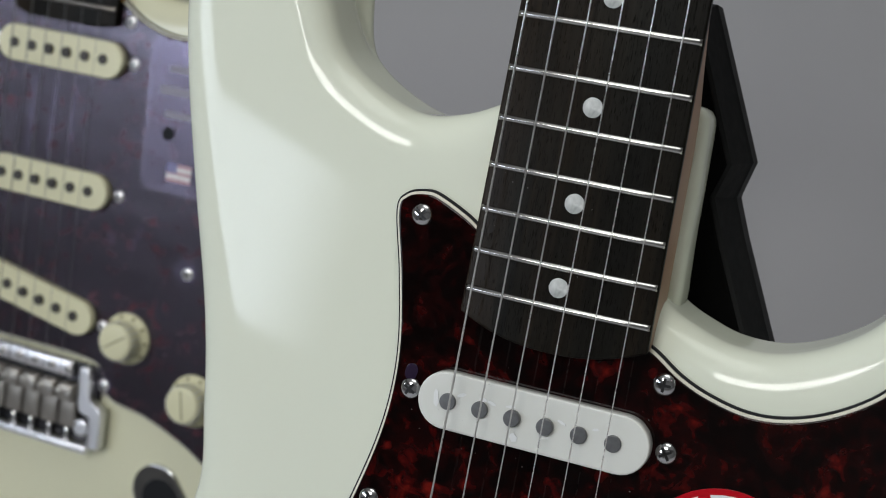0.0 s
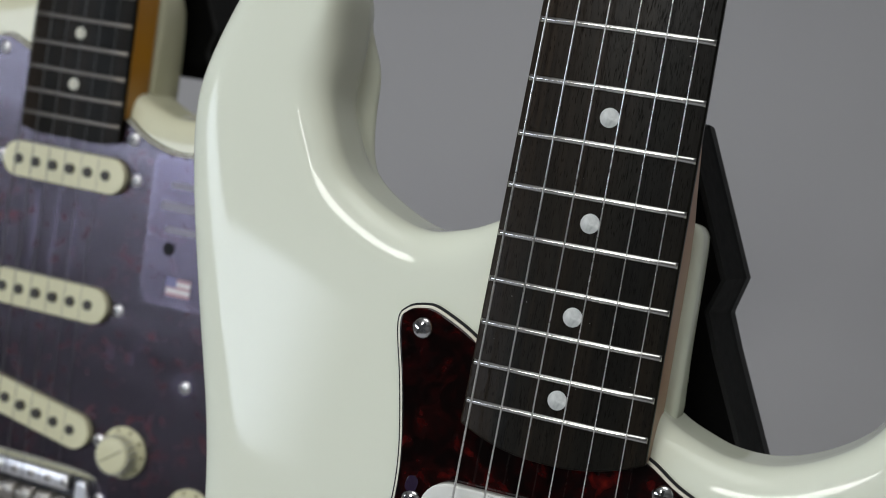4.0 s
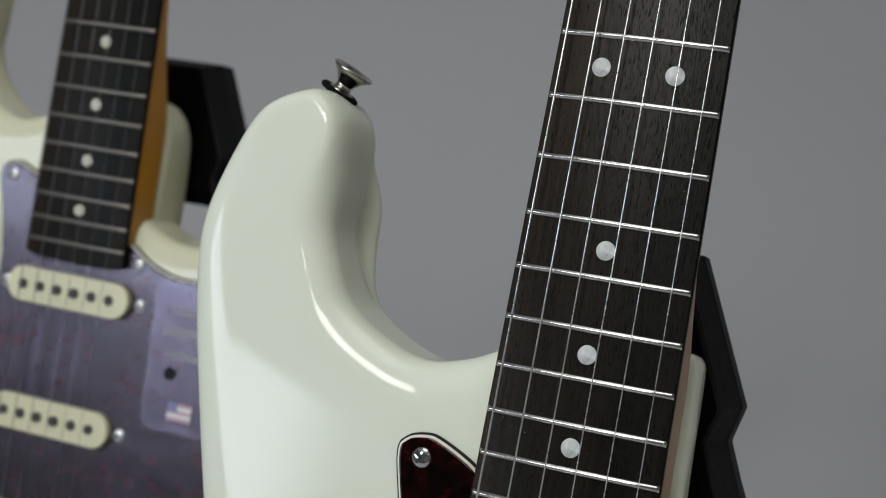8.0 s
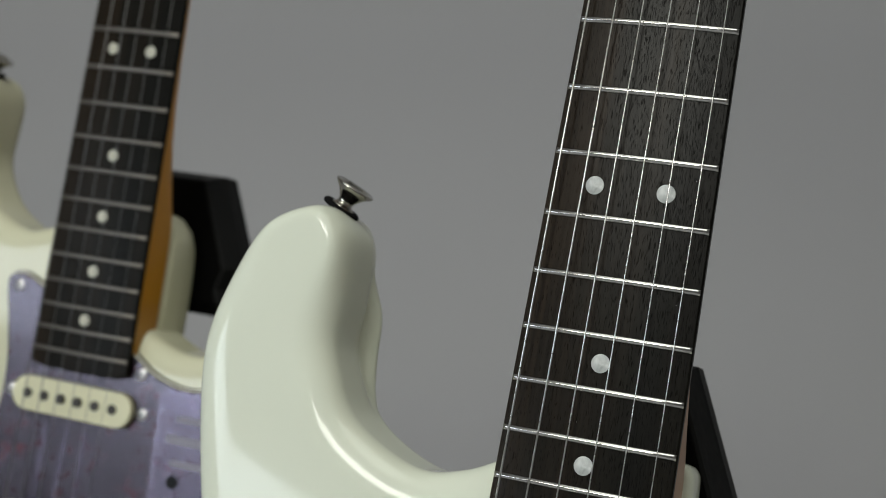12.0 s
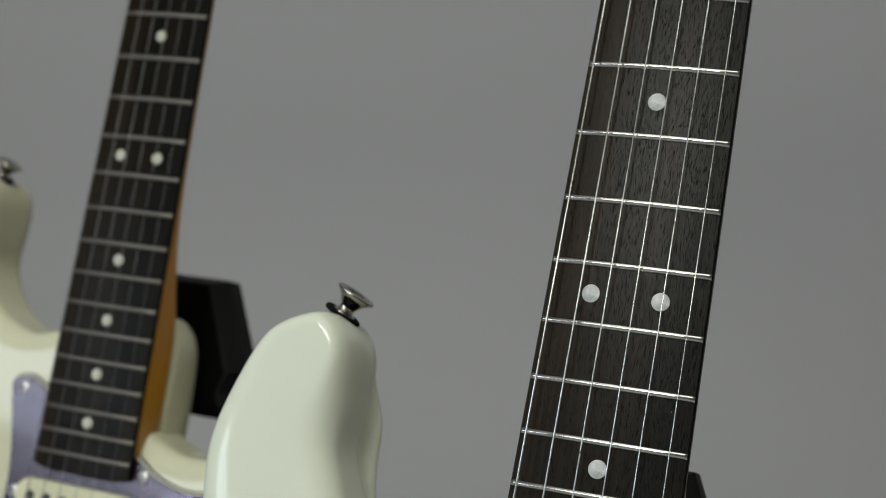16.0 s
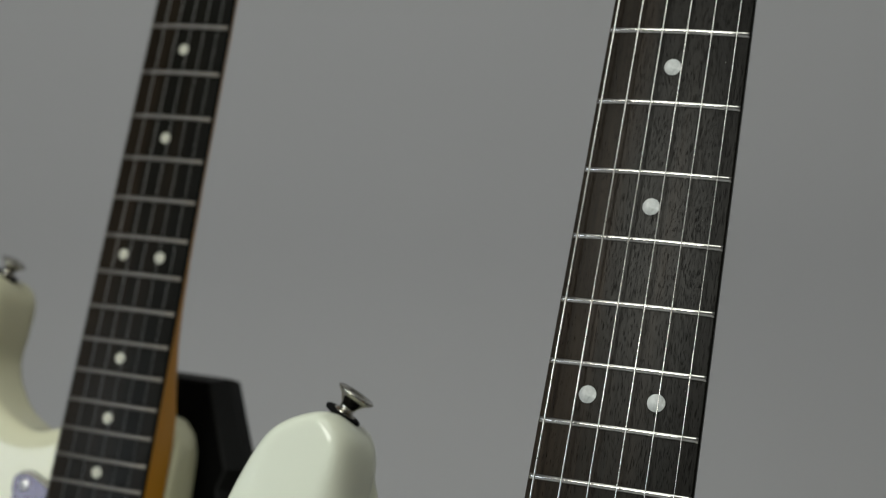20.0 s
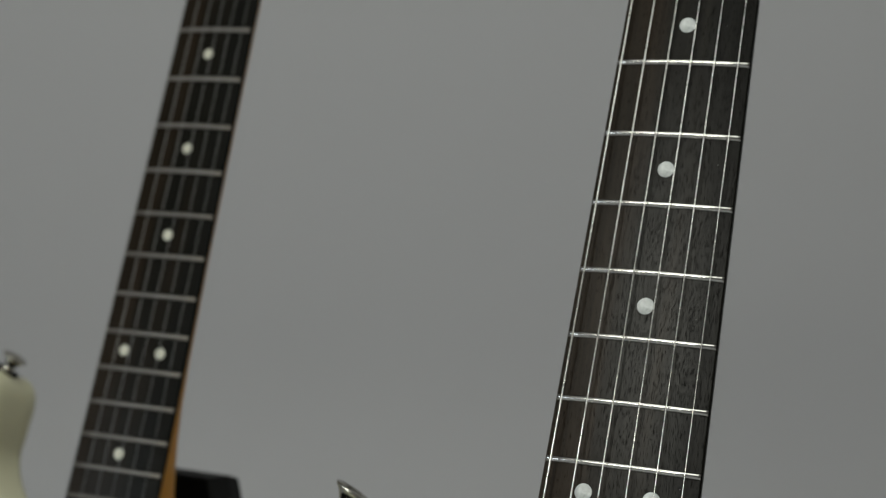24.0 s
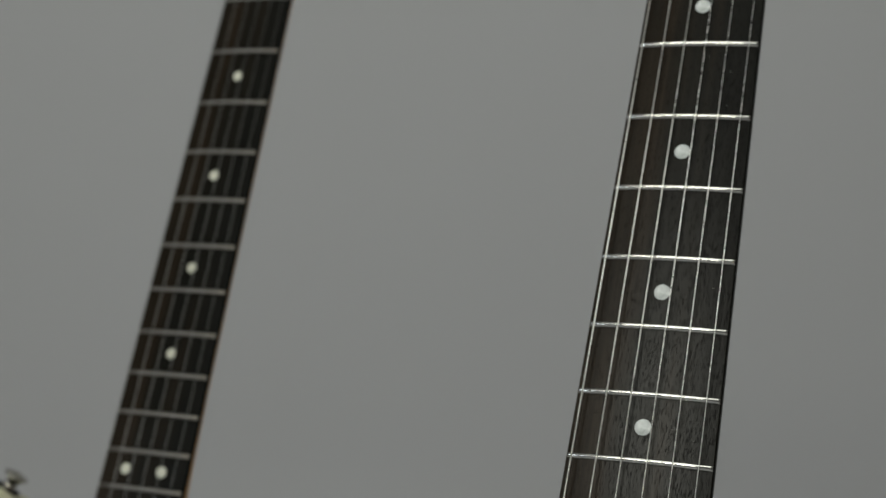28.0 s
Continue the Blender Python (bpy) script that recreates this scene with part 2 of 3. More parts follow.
def spline(points, steps=8):
    """Closed smooth curve through control points."""
    n = len(points)
    P = [Vector((a, b, 0)) for a, b in points]
    out = []
    for i in range(n):
        p0, p1, p2, p3 = P[i - 1], P[i], P[(i + 1) % n], P[(i + 2) % n]
        for s in range(steps):
            t = s / steps
            q = 0.5 * ((2 * p1) + (p2 - p0) * t + (2 * p0 - 5 * p1 + 4 * p2 - p3) * t * t + (3 * p1 - p0 - 3 * p2 + p3) * t ** 3)
            out.append((q.x, q.y))
    return out


def inset(loop, d):
    """The loop moved d inward, for a loop that runs anticlockwise."""
    n = len(loop)
    out = []
    for i in range(n):
        ax, az = loop[i - 1]
        bx, bz = loop[(i + 1) % n]
        tx, tz = bx - ax, bz - az
        k = math.hypot(tx, tz) or 1.0
        x, z = loop[i]
        out.append((x - tz / k * d, z + tx / k * d))
    return out


def inset_far(loop, d, full):
    """An inset, out of a deepest one of full, that is scaled down round tight convex corners, so that they do not fold over."""
    n, k = len(loop), 4
    room = []
    for i in range(n):
        a, b, c = (Vector(loop[(i + j) % n]) for j in (-k, 0, k))
        turn = (b - a).angle_signed(c - b, 0.0)
        span = ((b - a).length + (c - b).length) / 2
        room.append(0.72 * span / -turn if turn < -0.02 else 1e3)
    room = [min(room[(i + j) % n] for j in range(-12, 13)) for i in range(n)]
    deep = [min(1.0, r / full) for r in room]
    for _ in range(24):
        deep = [(deep[i - 1] + deep[i] + deep[(i + 1) % n]) / 3 for i in range(n)]
    out = []
    for i in range(n):
        ax, az = loop[i - 1]
        bx, bz = loop[(i + 1) % n]
        tx, tz = bx - ax, bz - az
        q = math.hypot(tx, tz) or 1.0
        x, z = loop[i]
        out.append((x - tz / q * d * deep[i], z + tx / q * d * deep[i]))
    return out


def anticlockwise(loop):
    s = sum(loop[i - 1][0] * loop[i][1] - loop[i][0] * loop[i - 1][1] for i in range(len(loop)))
    return loop if s > 0 else loop[::-1]


def rings(bm, layers, close=True):
    """Skin between rings of the same length, given as lists of (x, y, z) in mm; caps at both ends."""
    rows = [[bm.verts.new((x * MM, y * MM, z * MM)) for x, y, z in ring] for ring in layers]
    for a, b in zip(rows, rows[1:]):
        n = len(a)
        for i in range(n):
            j = (i + 1) % n
            bm.faces.new((a[i], a[j], b[j], b[i]))
    if close:
        bm.faces.new(rows[0])
        bm.faces.new(rows[-1][::-1])
    return rows


def slab(bm, loop, y0, y1, bevel=0.0):
    """Plate over a loop in the xz plane, front at y0, back at y1, with a bevelled front rim."""
    loop = anticlockwise(loop)
    at = lambda lp, y: [(x, y, z) for x, z in lp]
    layers = []
    if bevel:
        layers += [at(inset(loop, bevel * 1.6), y0), at(inset(loop, bevel), y0), at(inset(loop, bevel * 0.3), y0 + bevel * 0.3)]
        layers += [at(loop, y0 + bevel)]
    else:
        layers += [at(loop, y0)]
    layers += [at(loop, y1)]
    rings(bm, layers)


def disc(radius, n=24, cx=0.0, cz=0.0):
    return [(cx + radius * math.cos(2 * math.pi * i / n), cz + radius * math.sin(2 * math.pi * i / n)) for i in range(n)]


def lathe(bm, profile, n=28):
    """Turned about the y axis: profile of (radius, y) in mm."""
    rings(bm, [[(r * math.cos(2 * math.pi * i / n), y, r * math.sin(2 * math.pi * i / n)) for i in range(n)] for r, y in profile])


def box(bm, x0, x1, y0, y1, z0, z1, bevel=0.0):
    r = bmesh.ops.create_cube(bm, size=1.0)
    vs = r["verts"]
    for v in vs:
        v.co = ((x0 + x1) / 2 + v.co.x * (x1 - x0), (y0 + y1) / 2 + v.co.y * (y1 - y0), (z0 + z1) / 2 + v.co.z * (z1 - z0))
    if bevel:
        es = list({e for v in vs for e in v.link_edges})
        bmesh.ops.bevel(bm, geom=es, offset=bevel, segments=2, profile=0.5, affect="EDGES")


def tube(bm, a, b, ra, rb, n=10):
    """Round bar between two points, in metres."""
    a, b, ra, rb = Vector(a) / MM, Vector(b) / MM, ra / MM, rb / MM
    q = (b - a).to_track_quat("Z", "Y")
    rows = []
    for p, r in ((a, ra), (b, rb)):
        rows.append([tuple(p + q @ Vector((r * math.cos(2 * math.pi * i / n), r * math.sin(2 * math.pi * i / n), 0))) for i in range(n)])
    rings(bm, rows)


# ---- room ----


def room_piece(name, b, mat, label, category):
    bm = bmesh.new()
    box(bm, *b)
    return tagged(part(name, bm, mat, smooth=False), label, category, kind="structure")


# seamless paper: hangs from the back and sweeps onto the floor in one curve
bm = bmesh.new()
prof = [(-2.2, 0.0)] + [(1.15 + 0.45 * math.sin(a), 0.45 - 0.45 * math.cos(a)) for a in [i * math.pi / 2 / 12 for i in range(13)]] + [(1.6, 2.5)]
left = [bm.verts.new((-2.2, y, z)) for y, z in prof]
right = [bm.verts.new((2.0, y, z)) for y, z in prof]
back_l = [bm.verts.new((-2.2, y + 0.006, z - 0.006)) for y, z in prof]
back_r = [bm.verts.new((2.0, y + 0.006, z - 0.006)) for y, z in prof]
for i in range(len(prof) - 1):
    bm.faces.new((left[i], right[i], right[i + 1], left[i + 1]))
    bm.faces.new((back_l[i], back_l[i + 1], back_r[i + 1], back_r[i]))
tagged(part("backdrop", bm, PAPER), "plain matt grey paper backdrop sweeping down onto the floor", "backdrop", kind="structure")
room_piece("floor", (-2.6, 2.6, -2.6, 2.2, -0.12, -0.02), FLOOR_MAT, "grey floor under the backdrop paper", "floor")
room_piece("wall_north", (-2.6, 2.6, 2.1, 2.25, -0.02, 2.6), WALL_MAT, "plain grey painted wall behind the backdrop", "wall")
room_piece("wall_south", (-2.6, 2.6, -2.75, -2.6, -0.02, 2.6), WALL_MAT, "plain grey painted wall behind the camera", "wall")
room_piece("wall_west", (-2.75, -2.6, -2.6, 2.1, -0.02, 2.6), WALL_MAT, "plain grey painted side wall", "wall")
room_piece("wall_east", (2.6, 2.75, -2.6, 2.1, -0.02, 2.6), WALL_MAT, "plain grey painted side wall", "wall")
room_piece("ceiling", (-2.75, 2.75, -2.75, 2.25, 2.6, 2.75), CEIL_MAT, "plain white painted ceiling", "ceiling")

# ---- guitar ----
SCALE = 648.0


def fret_z(n):
    return SCALE * 2 ** (-n / 12)


def half_width(z):
    return (42 + 14 * (SCALE - z) / (SCALE - 186)) / 2


BODY = [(-110, 103), (-112, 135), (-117, 165), (-127, 203), (-136, 240), (-139.5, 267), (-135.5, 291), (-125.5, 310), (-110, 318.5), (-101, 317),
        (-95.5, 307), (-94.8, 290), (-95, 273), (-87.5, 258), (-76, 247), (-57, 239), (-41, 241.5), (-22, 250), (0, 251), (14, 247), (20, 232), (21.5, 214), (24, 202.5),
        (31, 197), (39, 193.5), (49, 190.8), (62, 191.3), (76, 197), (88, 207), (97, 224), (108, 238), (121, 240), (129, 228), (127, 205),
        (116, 170), (108, 135), (107, 100), (115, 60), (133, 20), (152, -20), (160, -62), (152, -104), (126, -136), (84, -152), (30, -157),
        (-30, -156), (-88, -146), (-132, -120), (-158, -78), (-163, -30), (-150, 18), (-128, 62)]
GUARD = [(-55, 210), (-52.5, 215.5), (-47, 217.5), (-41.5, 217), (-30, 211.6), (-26, 207), (-24, 196), (-10, 188), (10, 188), (24, 188), (29.5, 186.4), (38, 181),
         (47, 177.4), (58, 175.3), (69, 176.5), (81, 181.5), (92, 190), (101, 203), (110, 219), (117, 222), (119, 212), (112, 185), (102, 150), (97, 112), (101, 72), (114, 30), (129, -10),
         (133, -30), (125, -38), (108, -28), (90, -17), (66, -8), (48, -5), (41, 1), (38, 10), (24, 13), (-24, 13), (-44, 14), (-60, 22), (-68, 40), (-67, 68),
         (-61, 96), (-54, 120), (-49, 140), (-47, 156), (-47.5, 172), (-51, 192)]
TOP = 9.7       # body face
BACK = 54.0


def screw(parent, x, z, y, r=3.3, label=""):
    """Domed chrome screw with a cross slot."""
    key = "screw_%.1f" % r
    me = MESHES.get(key)
    if me is None:
        bm = bmesh.new()
        lathe(bm, [(r, 0.35), (r, 0.0), (r * 0.93, -0.55), (r * 0.72, -1.0), (r * 0.4, -1.3), (0.1, -1.38)], 20)
        head = part("screw", bm, CHROME)
        me = MESHES[key] = head.data
        bpy.data.objects.remove(head)
        # raised bars in a dark metal, which stands for the slot's shade
        bm = bmesh.new()
        for a in (0, math.pi / 2):
            c, s = math.cos(a), math.sin(a)
            L, w = r * 0.62, r * 0.13
            vs = [(c * u - s * v, s * u + c * v) for u, v in ((-L, -w), (L, -w), (L, w), (-L, w))]
            slab(bm, vs, -1.45 + (0.004 if a else 0), -0.5)
        slot = part("slot", bm, SLOT, smooth=False)
        MESHES[key + "s"] = slot.data
        bpy.data.objects.remove(slot)
    turn = random.uniform(0, 360)
    ob = share("screw", me, parent, pose(x * MM, y * MM, z * MM, 0, turn, 0), label)
    share("slot", MESHES[key + "s"], ob, Matrix.Identity(4))
    return ob


MESHES = {}


def stadium(w, h, cx=0.0, cz=0.0, turn=0.0, n=14):
    r = h / 2
    pts = []
    for s, base in ((1, -math.pi / 2), (-1, math.pi / 2)):
        for i in range(n + 1):
            a = base + math.pi * i / n
            pts.append((s * (w / 2 - r) + r * math.cos(a), r * math.sin(a)))
    c, s = math.cos(turn), math.sin(turn)
    return [(cx + c * x - s * z, cz + s * x + c * z) for x, z in pts]


def pickup(parent, cx, cz, turn, plastic, y_top=2.4, seed=0):
    bm = bmesh.new()
    slab(bm, stadium(70, 17.2, cx, cz, turn), y_top, 8.5, 0.45)
    cover = part("pickup_cover", bm, plastic, parent, "rounded plastic single-coil pickup cover")
    rise = (0.9, 1.1, 1.7, 1.8, 1.1, 0.8)
    for i in range(6):
        u = -25.5 + 10.0 * i
        x, z = cx + u * math.cos(turn), cz + u * math.sin(turn)
        bm = bmesh.new()
        lathe(bm, [(2.5, 3.0), (2.5, 0.32), (2.42, 0.1), (2.25, 0.0)], 22)
        pole = part("pole_piece", bm, POLE, cover)
        pole.location = (x * MM, (y_top - rise[i]) * MM, z * MM)
    for s in (-1, 1):
        screw(parent, cx + s * 39.0 * math.cos(turn), cz + s * 39.0 * math.sin(turn), 6.9, 3.2)
    return cover


def knob(parent, x, z, plastic):
    bm = bmesh.new()
    prof = [(12.6, 6.4), (12.6, 5.4), (11.2, 4.4), (9.6, 3.4), (9.1, 1.5), (8.7, -4.2), (8.2, -4.9), (7.2, -5.1), (0.2, -5.1)]
    lathe(bm, prof, 36)
    k = part("knob", bm, plastic, parent, "ribbed cream plastic control knob")
    k.location = (x * MM, 0, z * MM)
    bm = bmesh.new()
    box(bm, -7 * MM, 7 * MM, -5.16 * MM, -5.0 * MM, -0.45 * MM, 0.45 * MM)
    mark = part("pointer_line", bm, KNOB_PRINT, k, smooth=False)
    mark.rotation_euler = (0, radians(-35 if x < 70 else 80), 0)
    for i in range(20):
        a = 2 * math.pi * i / 20
        bm2 = MESHES.get("rib")
        if bm2 is None:
            bm = bmesh.new()
            box(bm, 8.5 * MM, 9.4 * MM, -4.0 * MM, 3.0 * MM, -0.35 * MM, 0.35 * MM)
            r = part("grip_rib", bm, plastic, k, smooth=False)
            bm2 = MESHES["rib"] = r.data
            bpy.data.objects.remove(r)
        share("grip_rib", bm2, k, pose(0, 0, 0, 0, math.degrees(a), 0))
    for i in range(10):
        bm2 = MESHES.get("mark")
        if bm2 is None:
            bm = bmesh.new()
            box(bm, 10.0 * MM, 12.0 * MM, -0.1 * MM, 0.1 * MM, -0.8 * MM, 0.8 * MM)
            r = part("printed_bar", bm, KNOB_PRINT, k, smooth=False)
            bm2 = MESHES["mark"] = r.data
            bpy.data.objects.remove(r)
        share("printed_bar", bm2, k, pose(0, 0, 0, 0, 36 * i, 0) @ pose(11 * MM, 4.15 * MM, 0, 0, 0, 36) @ pose(-11 * MM, 0, 0))
    return k


def bridge(parent):
    # plate coloured dark for the shade round the saddles
    bm = bmesh.new()
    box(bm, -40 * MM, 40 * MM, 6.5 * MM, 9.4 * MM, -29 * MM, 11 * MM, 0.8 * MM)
    plate = part("bridge_plate", bm, BED_SHADE, parent, "chrome tremolo bridge plate with its shade put into a dark colour")
    bm = bmesh.new()
    box(bm, -27 * MM, 26 * MM, 2.5 * MM, 6.7 * MM, 3.8 * MM, 11.6 * MM, 0.9 * MM)
    part("front_rail", bm, BRIDGE_METAL, plate)
    for sx in (-1, 1):
        bm = bmesh.new()
        lp = [(31.5, -6), (31, 9.5), (33, 11), (36.2, 10.4), (37.6, 8), (38.2, -4.5), (44.8, -8), (46, -10), (46.3, -26.5), (45, -28.5), (41, -28.5), (39.6, -26.5), (39.4, -13.5), (33, -11.5)]
        slab(bm, anticlockwise([(sx * x, z) for x, z in lp]), 1.2, 6.7, 0.8)
        part("side_flange", bm, BRIDGE_METAL, plate, flat_caps=True)
        bm = bmesh.new()
        slab(bm, disc(4.2, 20, sx * 34, -20), 2.5, 6.7, 0.9)
        part("pivot_boss", bm, BRIDGE_METAL, plate)
    bm = bmesh.new()
    box(bm, -39 * MM, 39 * MM, 2.0 * MM, 6.7 * MM, -32.5 * MM, -28.6 * MM, 0.9 * MM)
    part("rear_rail", bm, BRIDGE_METAL, plate)
    for i in range(6):
        x = -26.25 + 10.5 * i
        bm = bmesh.new()
        box(bm, (x - 4.7) * MM, (x + 4.7) * MM, -2.9 * MM, 5.5 * MM, -7 * MM, 1.5 * MM, 1.2 * MM)
        box(bm, (x - 4.6) * MM, (x + 4.6) * MM, 1.8 * MM, 5.8 * MM, -21 * MM, -4 * MM, 0.8 * MM)
        s = part("saddle", bm, SADDLE, plate)
        for k in (-1, 1):
            bm = bmesh.new()
            tube(bm, ((x + k * 3.2) * MM, -4.2 * MM, -2 * MM), ((x + k * 3.2) * MM, 6 * MM, -2 * MM), 0.9 * MM, 0.9 * MM, 8)
            part("height_screw", bm, STEEL, s)
        bm = bmesh.new()
        tube(bm, (x * MM, 4.0 * MM, -29 * MM), (x * MM, 4.0 * MM, -20 * MM), 1.5 * MM, 1.5 * MM, 10)
        part("intonation_screw", bm, CHROME, s)
        screw(plate, x * 0.93, 8.0, 2.4, 2.2)


def guitar(m, body_paint, plastic, neck_wood, neck_note, label, frets=21):
    root = tagged(new("electric_guitar"), label, "guitar", "guitars on stands")
    root.matrix_world = m
    # body with half-round rims
    loop = anticlockwise(spline(BODY, 7))
    bm = bmesh.new()
    R, N = 11.0, 14
    # the long horn's front edge is rounded more broadly towards its tip
    near, wide = inset_far(loop, R + 3.0, R + 3.0), inset_far(loop, R + 15.0, R + 15.0)
    tip = [min(1.0, max(0.0, (z - 266) / 34)) if x < -85 else 0.0 for x, z in loop]
    tip = [w * w * (3 - 2 * w) for w in tip]
    inner = [(a[0] + (b[0] - a[0]) * w, a[1] + (b[1] - a[1]) * w) for a, b, w in zip(near, wide, tip)]
    core = [(u + (u - x) * 0.12, v + (v - z) * 0.12) for (x, z), (u, v) in zip(loop, inner)]
    layers = [[(x, TOP, z) for x, z in core], [(x, TOP, z) for x, z in inner]]
    for i in range(1, N + 1):
        # superellipse: the rim grows out of the flat face with no crease
        a = math.pi / 2 * i / N
        ring = []
        for (x, z), (u, v), w in zip(loop, inner, tip):
            p = 2.35 + 0.2 * w
            out, fall = math.sin(a) ** (2 / p), 1 - math.cos(a) ** (2 / p)
            ring.append((x + (u - x) * (1 - out), TOP + (R + 6.0 * w) * fall, z + (v - z) * (1 - out)))
        layers.append(ring)
    for y in (28.0, 34.0, 37.4, 39.2, 41.0):
        layers.append([(x, y, z) for x, z in loop])
    for i in range(N + 1):
        a = math.pi / 2 * (1 - i / N)
        layers.append([(x, BACK - R * (1 - math.cos(a)), z) for x, z in inset_far(loop, R * (1 - math.sin(a)), R + 1.5)])
    layers.append([(x, BACK, z) for x, z in inset_far(loop, R + 1.5, R + 1.5)])
    # the horn's cutaway side: a full front edge, a hollow flank and a back edge that stands out
    step = lambda v, lo, hi: (lambda q: q * q * (3 - 2 * q))(min(1.0, max(0.0, (v - lo) / (hi - lo))))
    bump = lambda v: max(0.0, 1 - ((v - 277) / 25) ** 2) ** 1.5
    flank = [(frets == 21) * step(z, 250, 266) * (1 - step(z, 309, 322)) if -106 < x < -70 else 0.0 for x, z in loop]
    lobe = [(frets == 21) * bump(z) if -104 < x < -70 else 0.0 for x, z in loop]
    layers = [[(x + f * (2.4 - 3.0 * step(y, 37.5, 43)) + g * 8.0 * step(y, 41, 49), y, z) for (x, y, z), f, g in zip(ring, flank, lobe)] for ring in layers]
    rings(bm, layers)
    body = part("body", bm, body_paint, root, flat_caps=True)
    # the ledge that carries the neck
    bm = bmesh.new()
    ledge = [(-27, 190), (26, 190), (27.6, 197), (27.6, 236), (26.2, 247), (22, 254), (14, 258), (-14, 256), (-27, 248)]
    if frets == 21:
        ledge = [(-27, 190), (29, 188), (30.6, 197), (30.4, 206), (29.9, 219), (29.5, 236), (28.9, 249), (27.8, 253.6), (24.5, 255.6), (14, 256), (-14, 256), (-27, 248)]
    lp = anticlockwise(spline(ledge, 8))
    rings(bm, [[(x, y, z) for x, z in inset_far(lp, d, 5.0)] for y, d in ((25.2, 4.2), (25.2, 3.4), (25.5, 2.0), (26.4, 0.9), (27.8, 0.25), (29.5, 0), (38, 0), (43, 0.6), (48, 2.0), (51.5, 3.8), (53, 4.8))])
    part("neck_ledge", bm, body_paint, body, flat_caps=True)
    # pickguard in three plies
    g = anticlockwise(spline(GUARD, 6))
    bm = bmesh.new()
    slab(bm, inset(g, 0.05), 8.5, TOP + 0.3, 0.3)
    guard = part("pickguard", bm, PLY_BLACK, root, "three-ply pickguard with a dark red tortoiseshell face", flat_caps=True)
    bm = bmesh.new()
    slab(bm, inset(g, 0.75), 7.7, 8.7, 0.25)
    part("white_ply", bm, PLY_CREAM, guard, "thin cream middle ply", flat_caps=True)
    bm = bmesh.new()
    slab(bm, inset(g, 1.55), 6.95, 7.9, 0.3)
    part("tortoiseshell_face", bm, TORT, guard, "dark red mottled tortoiseshell face", flat_caps=True)
    for x, z in ((-46, 210), (33.8, 177.4), (80, 67), (42, 3), (-60, 45), (108, 205), (120, -22), (98, 130), (-47, 122)):
        screw(guard, x, z, 6.9)
    pickup(root, -1, 158.3, 0, plastic)
    pickup(root, -1, 95.5, 0, plastic)
    pickup(root, -1, 38.5, radians(-10.5), plastic)
    for x, z in ((52.4, 29.2), (92.3, 8.3), (120, -13)):
        knob(root, x, z, plastic)
    bridge(root)
    # jack dish
    bm = bmesh.new()
    lp = stadium(62, 27, 88, -56, radians(-52))
    slab(bm, lp, TOP - 1.6, TOP + 0.2, 0.7)
    dish = part("jack_plate", bm, CHROME, root, "recessed chrome jack plate")
    # black sheet laid over the dish stands for its shaded hollow
    bm = bmesh.new()
    slab(bm, stadium(50, 20, 89, -57, radians(-52)), TOP - 1.9, TOP - 1.2, 0.3)
    part("jack_recess", bm, PLY_BLACK, dish)
    # neck
    bm = bmesh.new()
    layers = []
    n = 9
    for z, flat, depth in ((186, 1, 25.4), (215, 1, 25.4), (244, 1, 25.4), (256, 0.92, 25.3), (266, 0.75, 25), (278, 0.55, 24.6), (292, 0.36, 24), (310, 0.2, 23.4), (335, 0.08, 23), (380, 0, 22.7), (460, 0, 22), (600, 0, 21.2), (640, 0, 21)):
        w = half_width(z) - 0.15 - 2.3 * (1 - flat)
        ring = [(w, 5.2, z)]
        for i in range(2 * n + 1):
            a = math.pi * i / (2 * n)
            e = 0.16 * flat + 1.15 * (1 - flat)
            cx, sy = math.cos(a), math.sin(a)
            ring.append((w * math.copysign(abs(cx) ** e, cx), 5.4 + (depth - 5.4) * abs(sy) ** (0.16 * flat + 0.85 * (1 - flat)), z))
        ring.append((-w, 5.2, z))
        layers.append(ring)
    rings(bm, layers)
    neck = part("neck", bm, neck_wood, root, neck_note)
    # fretboard with its camber and rounded end
    bm = bmesh.new()
    top, low = [], []
    zs = [None] + [200 + 8 * i for i in range(57)]
    K = 12
    for z in zs:
        a, b = [], []
        for i in range(K + 1):
            u = -1 + 2 * i / K
            zz = (179.3 + 6.2 * abs(u) ** 2.2 if frets == 21 else 172.5 + 2.5 * abs(u) ** 6) if z is None else z
            w = half_width(zz) * u
            a.append(bm.verts.new((w * MM, (1.0 + w * w / 482) * MM, zz * MM)))
            b.append(bm.verts.new((w * MM, 5.3 * MM, zz * MM)))
        top.append(a), low.append(b)
    for k in range(len(zs) - 1):
        for i in range(K):
            bm.faces.new((top[k][i], top[k][i + 1], top[k + 1][i + 1], top[k + 1][i]))
            bm.faces.new((low[k][i], low[k + 1][i], low[k + 1][i + 1], low[k][i + 1]))
        for i in (0, K):
            bm.faces.new((top[k][i], top[k + 1][i], low[k + 1][i], low[k][i]))
    for k in (0, len(zs) - 1):
        for i in range(K):
            bm.faces.new((top[k][i], low[k][i], low[k][i + 1], top[k][i + 1]))
    board = part("fretboard", bm, BOARD if frets == 21 else DULL_BOARD, root, "dark brown fretboard with open wood grain")
    mod = board.modifiers.new("rim", "BEVEL")
    mod.width, mod.segments, mod.limit_method, mod.angle_limit = 0.0006, 2, "ANGLE", radians(50)
    board.data.set_sharp_from_angle(angle=radians(40))
